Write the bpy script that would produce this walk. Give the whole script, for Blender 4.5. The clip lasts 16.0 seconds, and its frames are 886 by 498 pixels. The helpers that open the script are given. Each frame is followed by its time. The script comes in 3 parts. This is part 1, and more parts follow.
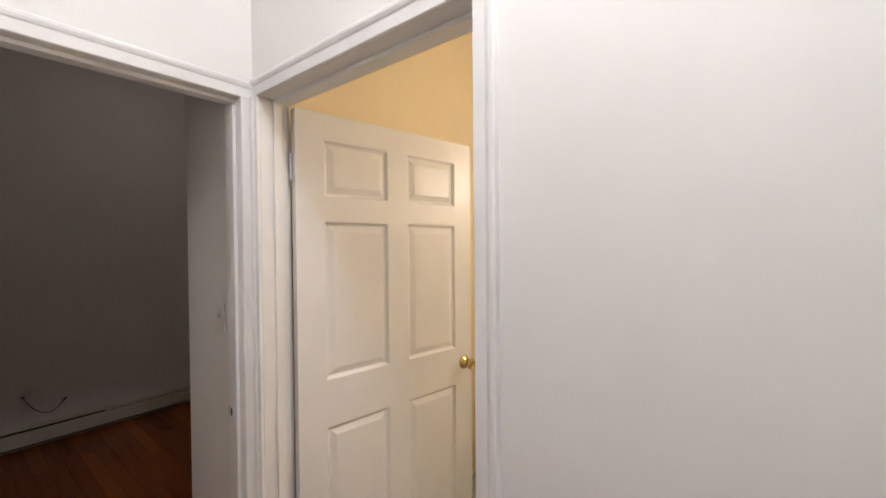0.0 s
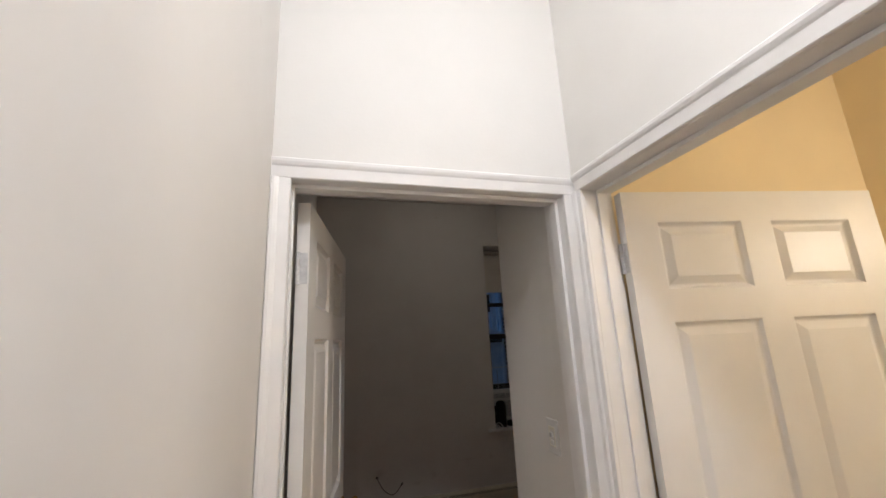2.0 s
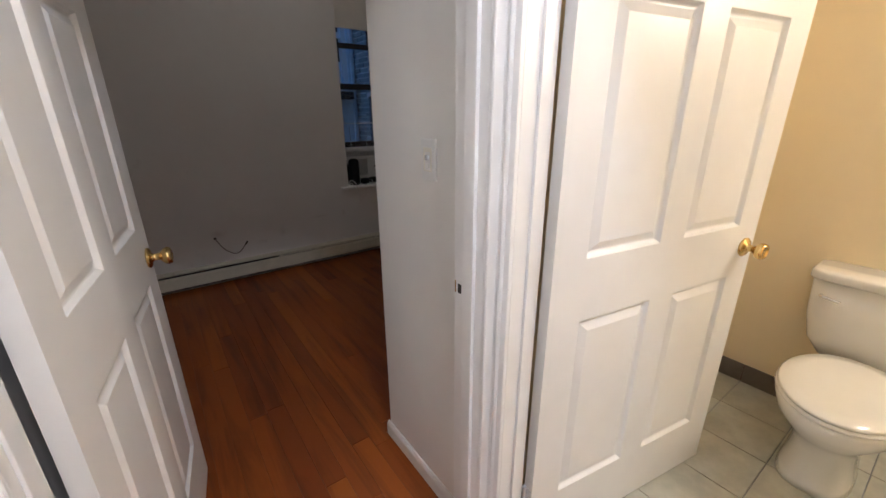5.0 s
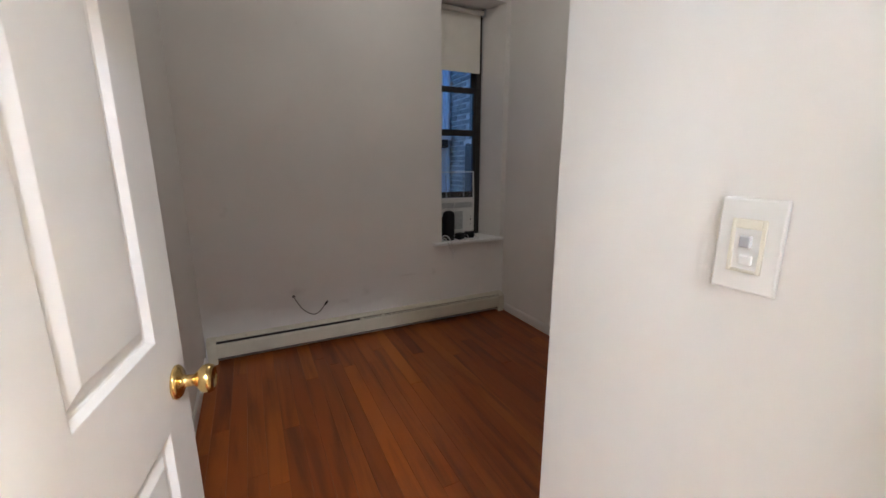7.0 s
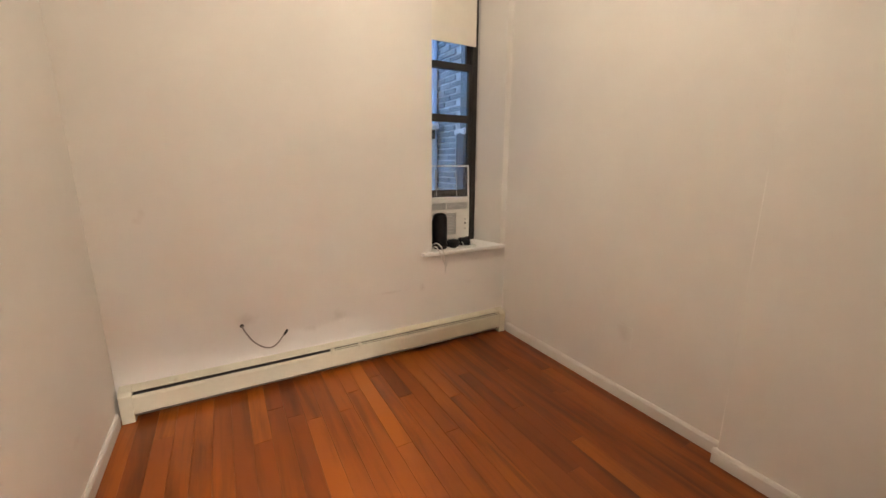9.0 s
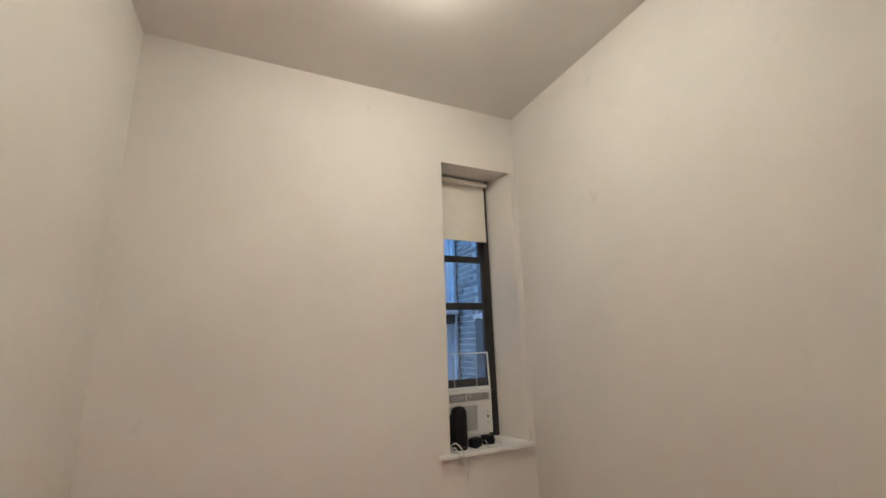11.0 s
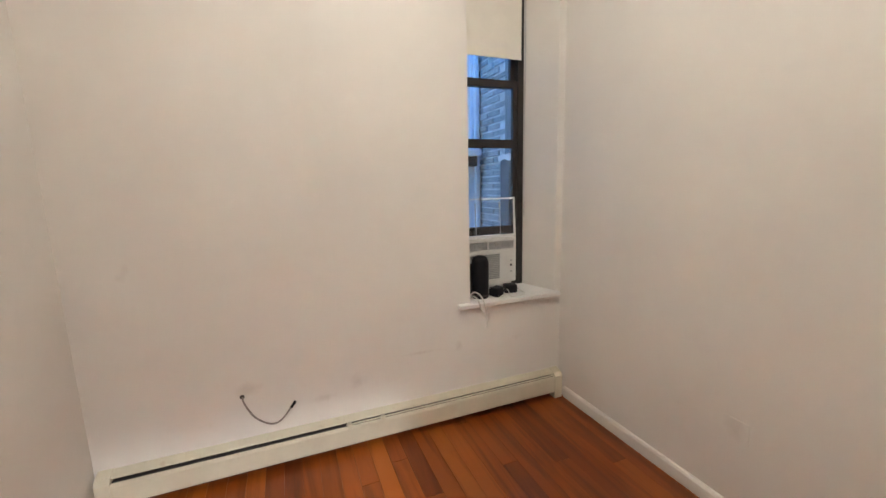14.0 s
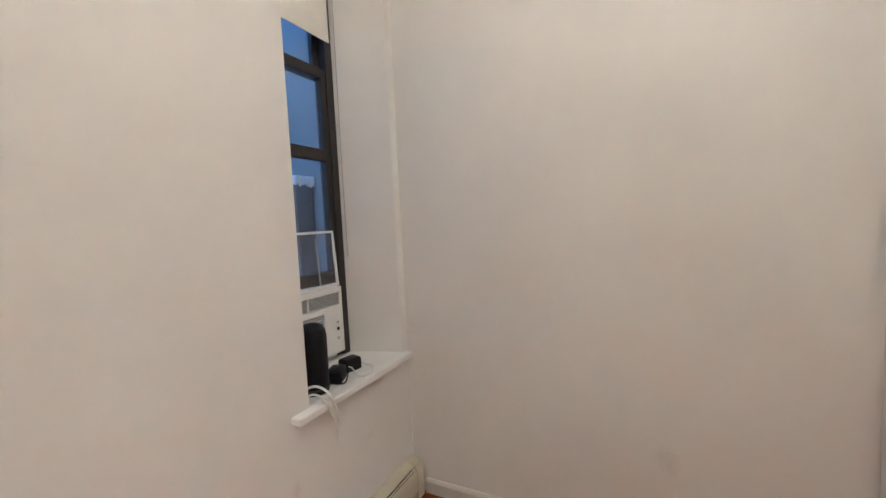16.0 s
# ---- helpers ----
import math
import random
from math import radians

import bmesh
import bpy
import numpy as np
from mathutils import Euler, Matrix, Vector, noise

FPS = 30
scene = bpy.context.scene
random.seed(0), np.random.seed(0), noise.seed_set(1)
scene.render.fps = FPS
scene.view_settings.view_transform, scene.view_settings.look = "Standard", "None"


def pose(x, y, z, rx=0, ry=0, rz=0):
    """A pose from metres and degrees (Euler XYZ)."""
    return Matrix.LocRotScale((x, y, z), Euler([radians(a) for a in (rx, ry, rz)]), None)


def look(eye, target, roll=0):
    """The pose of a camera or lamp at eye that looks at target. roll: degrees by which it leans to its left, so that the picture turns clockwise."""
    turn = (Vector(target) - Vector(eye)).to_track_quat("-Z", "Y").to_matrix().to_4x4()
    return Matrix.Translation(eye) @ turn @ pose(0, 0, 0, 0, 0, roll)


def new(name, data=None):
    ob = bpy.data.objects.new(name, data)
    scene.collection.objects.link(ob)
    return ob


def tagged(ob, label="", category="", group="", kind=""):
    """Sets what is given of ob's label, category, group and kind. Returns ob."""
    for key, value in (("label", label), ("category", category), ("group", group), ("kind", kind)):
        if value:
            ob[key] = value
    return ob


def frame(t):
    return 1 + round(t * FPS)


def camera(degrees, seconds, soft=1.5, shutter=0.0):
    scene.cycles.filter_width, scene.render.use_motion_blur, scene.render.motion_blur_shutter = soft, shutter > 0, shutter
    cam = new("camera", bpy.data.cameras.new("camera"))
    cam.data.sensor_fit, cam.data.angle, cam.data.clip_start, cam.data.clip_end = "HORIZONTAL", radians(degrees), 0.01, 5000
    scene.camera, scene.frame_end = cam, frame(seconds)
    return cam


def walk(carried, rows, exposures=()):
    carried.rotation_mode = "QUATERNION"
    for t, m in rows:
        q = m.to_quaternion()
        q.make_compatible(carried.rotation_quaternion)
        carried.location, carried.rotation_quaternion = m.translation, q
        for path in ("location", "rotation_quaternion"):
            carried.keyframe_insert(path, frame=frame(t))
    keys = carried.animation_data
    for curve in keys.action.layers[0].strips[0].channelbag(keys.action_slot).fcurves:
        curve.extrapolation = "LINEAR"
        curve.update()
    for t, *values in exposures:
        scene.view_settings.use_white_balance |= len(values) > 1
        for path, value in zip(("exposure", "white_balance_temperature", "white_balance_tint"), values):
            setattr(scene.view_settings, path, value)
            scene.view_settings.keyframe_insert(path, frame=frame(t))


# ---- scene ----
cam = camera(96.8, 16.0)
PATH = [
    (0, (0.585, -1.355, 1.533), (2.155, -0.116, 1.506), -0.5),
    (0.5, (0.61, -1.224, 1.55), (1.934, 0.257, 1.78), -3.1),
    (1, (0.574, -1.113, 1.576), (1.588, 0.519, 2.135), -4.6),
    (1.5, (0.527, -1.09, 1.622), (1.255, 0.663, 2.249), -3.8),
    (2, (0.499, -1.039, 1.598), (1.043, 0.832, 2.048), -2.7),
    (2.5, (0.496, -1.001, 1.552), (0.918, 0.95, 1.67), -1.9),
    (3, (0.509, -0.974, 1.521), (0.876, 0.966, 1.201), -2.7),
    (3.5, (0.542, -0.927, 1.434), (0.951, 0.881, 0.684), -2.1),
    (5.8, (0.635, -0.383, 1.357), (1.939, 1.005, 0.746), 0.1),
    (6, (0.631, -0.311, 1.349), (1.83, 1.192, 0.798), 0.0),
    (6.5, (0.672, -0.136, 1.362), (1.631, 1.565, 0.93), -0.6),
    (7, (0.718, 0.041, 1.35), (1.574, 1.798, 0.922), -0.0),
    (7.5, (0.761, 0.231, 1.344), (1.612, 1.947, 0.769), 0.1),
    (8, (0.794, 0.404, 1.316), (1.656, 2.077, 0.639), -0.6),
    (8.5, (0.873, 0.526, 1.246), (1.751, 2.218, 0.639), 0.1),
    (9, (0.921, 0.629, 1.303), (1.868, 2.336, 0.868), 0.3),
    (9.5, (1.030, 0.622, 1.430), (2.008, 2.362, 1.298), -0.9),
    (11.8, (1.029, 0.623, 1.364), (1.775, 2.409, 1.868), -2.2),
    (12, (1.003, 0.639, 1.372), (1.768, 2.46, 1.684), -2.3),
    (12.5, (1.016, 0.617, 1.394), (1.758, 2.469, 1.26), -1.6),
    (13, (1.18, 0.619, 1.401), (1.8, 2.483, 1.021), -1.1),
    (13.5, (1.226, 0.775, 1.382), (1.839, 2.636, 0.981), -1.2),
    (14, (1.197, 1.014, 1.363), (1.926, 2.849, 1.042), -1.4),
    (14.5, (1.131, 1.276, 1.28), (2.075, 3.025, 1.05), -1.7),
    (15, (1.207, 1.525, 1.292), (2.34, 3.163, 1.115), -2.0),
    (15.5, (1.199, 1.78, 1.258), (2.66, 3.14, 1.136), -2.9),
    (16, (1.206, 1.99, 1.292), (2.991, 2.881, 1.153), -2.7),
]
walk(cam, [(t, look(eye, target, roll)) for t, eye, target, roll in PATH],
     exposures=[(0, -0.25, 6200, 12), (1.0, -0.30, 6200, 11), (2.0, -0.25, 6250, 11), (3.0, 0.15, 6150, 12), (3.5, 0.30, 6250, 12), (6.0, 0.85, 5450, 10), (7.0, 1.70, 5700, 9), (7.5, 1.98, 5750, 9), (8.0, 2.40, 6100, 10), (9.0, 3.08, 7250, 12),
                (9.5, 3.00, 6650, 8), (12.0, 2.68, 6350, 6), (13.0, 2.95, 6350, 9), (14.5, 3.15, 6100, 8), (16.0, 3.05, 5900, 8)])


# ---- world and lights ----
world = bpy.data.worlds.new("sky")
scene.world = world
world.use_nodes = True
wn = world.node_tree
sky = wn.nodes.new("ShaderNodeTexSky")
sky.sky_type = 'NISHITA'
sky.sun_disc = False
sky.sun_elevation = radians(11)
sky.ozone_density = 6.0
sky.dust_density = 0.2
sky.sun_rotation = radians(200)
wn.links.new(sky.outputs[0], wn.nodes["Background"].inputs[0])
wn.nodes["Background"].inputs[1].default_value = 0.15

HALL_LAMP = 158.0
BED_LAMP = 10.5
BATH_LAMP = 115.0


# ---- plan ----
XL = 0.343            # face of the long wall beside the hall and bedroom
XH = 1.25             # hall wall with the bathroom door
XS = 1.263            # short wall with the light switch
XR, XJ = 2.770, 2.712  # bedroom side wall, and its thicker stretch
YF = 2.985            # window wall
YB = 0.642            # bedroom wall beside the entry
YJ = 1.355
H = 3.085
DL, DR, DT = 0.393, 1.206, 2.030   # bedroom doorway
BN, BF, BT = -0.047, -0.915, 2.036  # bathroom doorway
WX0, WX1, WZ0, WZ1 = 2.140, 2.724, 0.694, 2.614
BX, BY0, BY1 = 2.955, -1.75, 0.11   # bathroom

# ---- materials ----
def nodes_of(name):
    m = bpy.data.materials.new(name)
    m.use_nodes = True
    t = m.node_tree
    return m, t, t.nodes["Principled BSDF"]


def add(t, kind, **inputs):
    n = t.nodes.new(kind)
    for k, v in inputs.items():
        n.inputs[k].default_value = v
    return n


def surface(name, colour, rough=0.5, metal=0.0, vary=0.06, scale=3.0, bump=0.15, fine=180.0, coat=0.0, spots=None):
    """A surface with broad and fine variation of colour, and fine relief."""
    m, t, b = nodes_of(name)
    geo = t.nodes.new("ShaderNodeNewGeometry")
    broad = add(t, "ShaderNodeTexNoise", Scale=scale, Detail=5.0, Roughness=0.6)
    grain = add(t, "ShaderNodeTexNoise", Scale=fine, Detail=3.0)
    for n in (broad, grain):
        t.links.new(geo.outputs["Position"], n.inputs["Vector"])
    ramp = t.nodes.new("ShaderNodeValToRGB")
    lo = [max(0.0, c * (1 - vary)) for c in colour]
    hi = [min(1.0, c * (1 + vary)) for c in colour]
    ramp.color_ramp.elements[0].position, ramp.color_ramp.elements[1].position = 0.35, 0.65
    ramp.color_ramp.elements[0].color, ramp.color_ramp.elements[1].color = (*lo, 1), (*hi, 1)
    t.links.new(broad.outputs["Fac"], ramp.inputs[0])
    last = ramp.outputs[0]
    if spots:
        marks = add(t, "ShaderNodeTexNoise", Scale=spots[0], Detail=4.0)
        t.links.new(geo.outputs["Position"], marks.inputs["Vector"])
        sel = t.nodes.new("ShaderNodeValToRGB")
        sel.color_ramp.elements[0].position, sel.color_ramp.elements[1].position = spots[1], spots[1] + 0.06
        t.links.new(marks.outputs["Fac"], sel.inputs[0])
        mix = t.nodes.new("ShaderNodeMixRGB")
        mix.inputs[2].default_value = (*spots[2], 1)
        mul = t.nodes.new("ShaderNodeMath")
        mul.operation = 'MULTIPLY'
        mul.inputs[1].default_value = spots[3]
        t.links.new(sel.outputs[0], mul.inputs[0])
        t.links.new(mul.outputs[0], mix.inputs[0])
        t.links.new(last, mix.inputs[1])
        last = mix.outputs[0]
    t.links.new(last, b.inputs["Base Color"])
    if bump:
        bp = add(t, "ShaderNodeBump", Strength=bump, Distance=0.002)
        t.links.new(grain.outputs["Fac"], bp.inputs["Height"])
        t.links.new(bp.outputs[0], b.inputs["Normal"])
    rr = t.nodes.new("ShaderNodeMapRange")
    rr.inputs["To Min"].default_value, rr.inputs["To Max"].default_value = rough * 0.88, min(1.0, rough * 1.12)
    t.links.new(broad.outputs["Fac"], rr.inputs[0])
    t.links.new(rr.outputs[0], b.inputs["Roughness"])
    b.inputs["Metallic"].default_value = metal
    b.inputs["Coat Weight"].default_value = coat
    return m


def wood_floor():
    m, t, b = nodes_of("oak_strip")
    geo = t.nodes.new("ShaderNodeNewGeometry")
    info = t.nodes.new("ShaderNodeObjectInfo")
    shift = t.nodes.new("ShaderNodeVectorMath")
    shift.operation = 'MULTIPLY_ADD'
    shift.inputs[1].default_value = (1, 1, 1)
    comb = t.nodes.new("ShaderNodeCombineXYZ")
    far = t.nodes.new("ShaderNodeMath")
    far.operation = 'MULTIPLY'
    far.inputs[1].default_value = 37.0
    t.links.new(info.outputs["Random"], far.inputs[0])
    t.links.new(far.outputs[0], comb.inputs[1])
    t.links.new(far.outputs[0], comb.inputs[0])
    t.links.new(geo.outputs["Position"], shift.inputs[0])
    t.links.new(comb.outputs[0], shift.inputs[2])
    mapping = t.nodes.new("ShaderNodeMapping")
    mapping.inputs["Scale"].default_value = (10, 0.8, 1)
    t.links.new(shift.outputs[0], mapping.inputs["Vector"])
    grain = add(t, "ShaderNodeTexNoise", Scale=1.0, Detail=6.0, Roughness=0.62, Distortion=0.7)
    t.links.new(mapping.outputs[0], grain.inputs["Vector"])
    tone = t.nodes.new("ShaderNodeValToRGB")
    cr = tone.color_ramp
    cr.elements[0].color, cr.elements[1].color = (0.15, 0.028, 0.0022, 1), (0.34, 0.092, 0.0085, 1)
    cr.elements[0].position = 0.0
    for p, c in ((0.20, (0.225, 0.048, 0.0042, 1)), (0.5, (0.255, 0.058, 0.005, 1)), (0.88, (0.31, 0.075, 0.006, 1))):
        cr.elements.new(p).color = c
    t.links.new(info.outputs["Random"], tone.inputs[0])
    dark = t.nodes.new("ShaderNodeValToRGB")
    dark.color_ramp.elements[0].position, dark.color_ramp.elements[1].position = 0.30, 0.54
    dark.color_ramp.elements[0].color, dark.color_ramp.elements[1].color = (0.38, 0.29, 0.24, 1), (1, 1, 1, 1)
    t.links.new(grain.outputs["Fac"], dark.inputs[0])
    mix = t.nodes.new("ShaderNodeMixRGB")
    mix.blend_type = 'MULTIPLY'
    mix.inputs[0].default_value = 0.9
    t.links.new(tone.outputs[0], mix.inputs[1])
    t.links.new(dark.outputs[0], mix.inputs[2])
    worn = add(t, "ShaderNodeTexNoise", Scale=2.2, Detail=4.0)
    t.links.new(geo.outputs["Position"], worn.inputs["Vector"])
    rr = t.nodes.new("ShaderNodeMapRange")
    rr.inputs["To Min"].default_value, rr.inputs["To Max"].default_value = 0.28, 0.5
    t.links.new(worn.outputs["Fac"], rr.inputs[0])
    t.links.new(rr.outputs[0], b.inputs["Roughness"])
    t.links.new(mix.outputs[0], b.inputs["Base Color"])
    bp = add(t, "ShaderNodeBump", Strength=0.12, Distance=0.001)
    t.links.new(grain.outputs["Fac"], bp.inputs["Height"])
    t.links.new(bp.outputs[0], b.inputs["Normal"])
    return m


def glowing(name, colour, strength):
    m, t, b = nodes_of(name)
    b.inputs["Base Color"].default_value = (0.8, 0.8, 0.78, 1)
    b.inputs["Emission Color"].default_value = (*colour, 1)
    b.inputs["Emission Strength"].default_value = strength
    return m


def glass(name, tint=(0.9, 0.95, 1.0)):
    m, t, b = nodes_of(name)
    b.inputs["Base Color"].default_value = (*tint, 1)
    b.inputs["Roughness"].default_value = 0.02
    b.inputs["Transmission Weight"].default_value = 1.0
    b.inputs["IOR"].default_value = 1.45
    return m


WALL = surface("white_wall_paint", (0.78, 0.765, 0.735), 0.6, vary=0.025, scale=1.6, bump=0.10, fine=90)
WALL_BED = surface("bedroom_wall_paint", (0.74, 0.715, 0.68), 0.62, vary=0.03, scale=1.3, bump=0.14, fine=70,
                   spots=(4.3, 0.70, (0.55, 0.50, 0.46), 0.28))


def stain(mat, centre, radius, stretch, tone, amount):
    """A smudge with a ragged edge at one place of a wall."""
    t = mat.node_tree
    b = t.nodes["Principled BSDF"]
    under = b.inputs["Base Color"].links[0].from_socket
    geo = t.nodes.new("ShaderNodeNewGeometry")
    away = t.nodes.new("ShaderNodeVectorMath")
    away.operation = 'SUBTRACT'
    away.inputs[1].default_value = centre
    t.links.new(geo.outputs["Position"], away.inputs[0])
    flat = t.nodes.new("ShaderNodeVectorMath")
    flat.operation = 'MULTIPLY'
    flat.inputs[1].default_value = stretch
    t.links.new(away.outputs[0], flat.inputs[0])
    far = t.nodes.new("ShaderNodeVectorMath")
    far.operation = 'LENGTH'
    t.links.new(flat.outputs[0], far.inputs[0])
    rag = add(t, "ShaderNodeTexNoise", Scale=1.1 / radius, Detail=5.0)
    t.links.new(geo.outputs["Position"], rag.inputs["Vector"])
    edge = t.nodes.new("ShaderNodeMath")
    edge.operation = 'MULTIPLY_ADD'
    edge.inputs[1].default_value = radius * 1.6
    t.links.new(rag.outputs["Fac"], edge.inputs[0])
    t.links.new(far.outputs["Value"], edge.inputs[2])
    fade = t.nodes.new("ShaderNodeMapRange")
    fade.inputs["From Min"].default_value, fade.inputs["From Max"].default_value = radius * 0.75, radius * 1.7
    fade.inputs["To Min"].default_value, fade.inputs["To Max"].default_value = amount, 0.0
    t.links.new(edge.outputs[0], fade.inputs[0])
    mix = t.nodes.new("ShaderNodeMixRGB")
    mix.inputs[2].default_value = (*tone, 1)
    t.links.new(fade.outputs[0], mix.inputs[0])
    t.links.new(under, mix.inputs[1])
    t.links.new(mix.outputs[0], b.inputs["Base Color"])


GRIME = (0.42, 0.37, 0.33)
stain(WALL_BED, (2.066, YF, 0.442), 0.032, (1.3, 0.5, 0.8), GRIME, 0.40)
stain(WALL_BED, (1.478, YF, 0.356), 0.050, (1.0, 0.5, 0.8), GRIME, 0.32)
stain(WALL_BED, (1.832, YF, 0.446), 0.020, (0.16, 0.5, 1.6), GRIME, 0.28)
stain(WALL_BED, (0.960, YF, 0.420), 0.060, (0.8, 0.5, 1.2), GRIME, 0.30)
stain(WALL_BED, (1.300, YF, 0.300), 0.035, (0.5, 0.5, 1.4), GRIME, 0.30)
stain(WALL_BED, (XR, 1.905, 0.385), 0.055, (0.5, 1.0, 0.8), GRIME, 0.28)
CEIL = surface("ceiling_paint", (0.74, 0.72, 0.69), 0.8, vary=0.03, scale=2.0, bump=0.12)
CREAM = surface("cream_bath_paint", (0.84, 0.70, 0.46), 0.5, vary=0.03, scale=2.0)
TRIM = surface("gloss_white_trim", (0.82, 0.81, 0.80), 0.32, vary=0.03, scale=6.0, bump=0.06, fine=60)
DOOR = surface("satin_white_door", (0.80, 0.785, 0.765), 0.36, vary=0.025, scale=4.0, bump=0.07, fine=140)
BASE = surface("painted_baseboard", (0.70, 0.675, 0.64), 0.55, vary=0.04, scale=5.0, bump=0.08, fine=80)
STRIP = wood_floor()
GAP = surface("dark_joint", (0.09, 0.030, 0.010), 0.8)
BRASS = surface("polished_brass", (0.70, 0.50, 0.20), 0.2, metal=1.0, vary=0.08, scale=40, bump=0.03)
STEEL = surface("painted_hinge", (0.62, 0.62, 0.63), 0.45, metal=0.2, vary=0.1, scale=60)
CHROME = surface("chrome", (0.8, 0.8, 0.8), 0.12, metal=1.0, vary=0.02)
HEAT = surface("cream_enamel", (0.57, 0.53, 0.42), 0.45, vary=0.06, scale=5.0, bump=0.06, spots=(14.0, 0.68, (0.4, 0.3, 0.2), 0.35))
DARK = surface("shadow_steel", (0.035, 0.03, 0.028), 0.6)
FRAME = surface("dark_bronze_frame", (0.022, 0.019, 0.018), 0.45, vary=0.2, scale=20)
SHADE = surface("roller_fabric", (0.76, 0.73, 0.66), 0.8, vary=0.03, scale=8, bump=0.2, fine=600)
PLASTIC = surface("white_plastic", (0.74, 0.74, 0.72), 0.4, vary=0.03, scale=15)
GREYPL = surface("grey_plastic", (0.42, 0.43, 0.44), 0.5, vary=0.08, scale=30)
BLACK = surface("black_plastic", (0.006, 0.006, 0.008), 0.5, vary=0.2, scale=30)
BLACK.node_tree.nodes["Principled BSDF"].inputs["Specular IOR Level"].default_value = 0.22
IVORY = surface("yellowed_plastic", (0.74, 0.715, 0.62), 0.45, vary=0.04, scale=30)
CABLE = surface("white_cable", (0.7, 0.69, 0.66), 0.5)
WIRE = surface("grey_wire", (0.21, 0.18, 0.165), 0.5)
CERAMIC = surface("glazed_ceramic", (0.80, 0.77, 0.70), 0.12, vary=0.02, scale=4, bump=0.0, coat=0.4)
TILE = surface("grey_floor_tile", (0.46, 0.45, 0.38), 0.35, vary=0.12, scale=9, bump=0.05)
BASETILE = surface("taupe_base_tile", (0.16, 0.13, 0.11), 0.35, vary=0.15, scale=9)
FACADE = surface("pale_facade", (0.70, 0.76, 0.82), 0.8, vary=0.15, scale=2.5, bump=0.3, fine=40)
BRICK = surface("painted_brick", (0.36, 0.39, 0.41), 0.85, vary=0.5, scale=6.0, bump=0.6, fine=30)
STUCCO = surface("grey_stucco", (0.24, 0.27, 0.28), 0.85, vary=0.12, scale=3.0, bump=0.3, fine=60)
DARKWALL = surface("dark_block_surface", (0.13, 0.14, 0.15), 0.85, vary=0.2, scale=4.0, bump=0.3, fine=50)
MORTAR = surface("pale_mortar", (0.62, 0.64, 0.64), 0.9, vary=0.25, scale=9.0, bump=0.5, fine=40)
STONE = surface("ground_concrete", (0.3, 0.3, 0.3), 0.9, vary=0.2)
bt = BRICK.node_tree
isl = bt.nodes.new("ShaderNodeNewGeometry")
pale = bt.nodes.new("ShaderNodeValToRGB")
pale.color_ramp.elements[0].color, pale.color_ramp.elements[1].color = (0.30, 0.33, 0.34, 1), (0.50, 0.53, 0.53, 1)
pale.color_ramp.elements[0].position = 0.45
bmix = bt.nodes.new("ShaderNodeMixRGB")
bmix.inputs[0].default_value = 0.6
bsdf = bt.nodes["Principled BSDF"]
old = bsdf.inputs["Base Color"].links[0].from_socket
bt.links.new(isl.outputs["Random Per Island"], pale.inputs[0])
bt.links.new(old, bmix.inputs[1])
bt.links.new(pale.outputs[0], bmix.inputs[2])
bt.links.new(bmix.outputs[0], bsdf.inputs["Base Color"])
PANE = glass("window_glass")
CLEAR = glass("clear_acrylic", (0.95, 0.97, 1.0))
HALL_GLOW = glowing("hall_lamp_glass", (1.0, 0.98, 0.98), HALL_LAMP)
BED_GLOW = glowing("bedroom_lamp_glass", (1.0, 0.90, 0.77), BED_LAMP)
BATH_GLOW = glowing("bath_lamp_glass", (1.0, 0.88, 0.72), BATH_LAMP)


# ---- mesh helpers ----
def box(bm, x0, x1, y0, y1, z0, z1, m=None):
    made = bmesh.ops.create_cube(bm, size=1.0)["verts"]
    for v in made:
        v.co = Vector((x0 + (v.co.x + 0.5) * (x1 - x0), y0 + (v.co.y + 0.5) * (y1 - y0), z0 + (v.co.z + 0.5) * (z1 - z0)))
        if m:
            v.co = m @ v.co
    return made


def round_edges(bm, r, n=2):
    bmesh.ops.bevel(bm, geom=[e for e in bm.edges if e.is_manifold and e.calc_face_angle(0) > 0.5], offset=r, segments=n, profile=0.5, affect='EDGES')


def lathe(bm, profile, m, steps=28):
    """Profile of (radius, height) pairs turned about the z axis of m."""
    rings = []
    for r, h in profile:
        if r < 1e-5:
            rings.append([bm.verts.new(m @ Vector((0, 0, h)))])
        else:
            rings.append([bm.verts.new(m @ Vector((r * math.cos(2 * math.pi * k / steps), r * math.sin(2 * math.pi * k / steps), h))) for k in range(steps)])
    for a, b in zip(rings, rings[1:]):
        for k in range(steps):
            j = (k + 1) % steps
            if len(a) == 1 and len(b) > 1:
                bm.faces.new((a[0], b[k], b[j]))
            elif len(b) == 1 and len(a) > 1:
                bm.faces.new((a[k], a[j], b[0]))
            elif len(a) > 1:
                bm.faces.new((a[k], a[j], b[j], b[k]))
    bmesh.ops.recalc_face_normals(bm, faces=bm.faces)


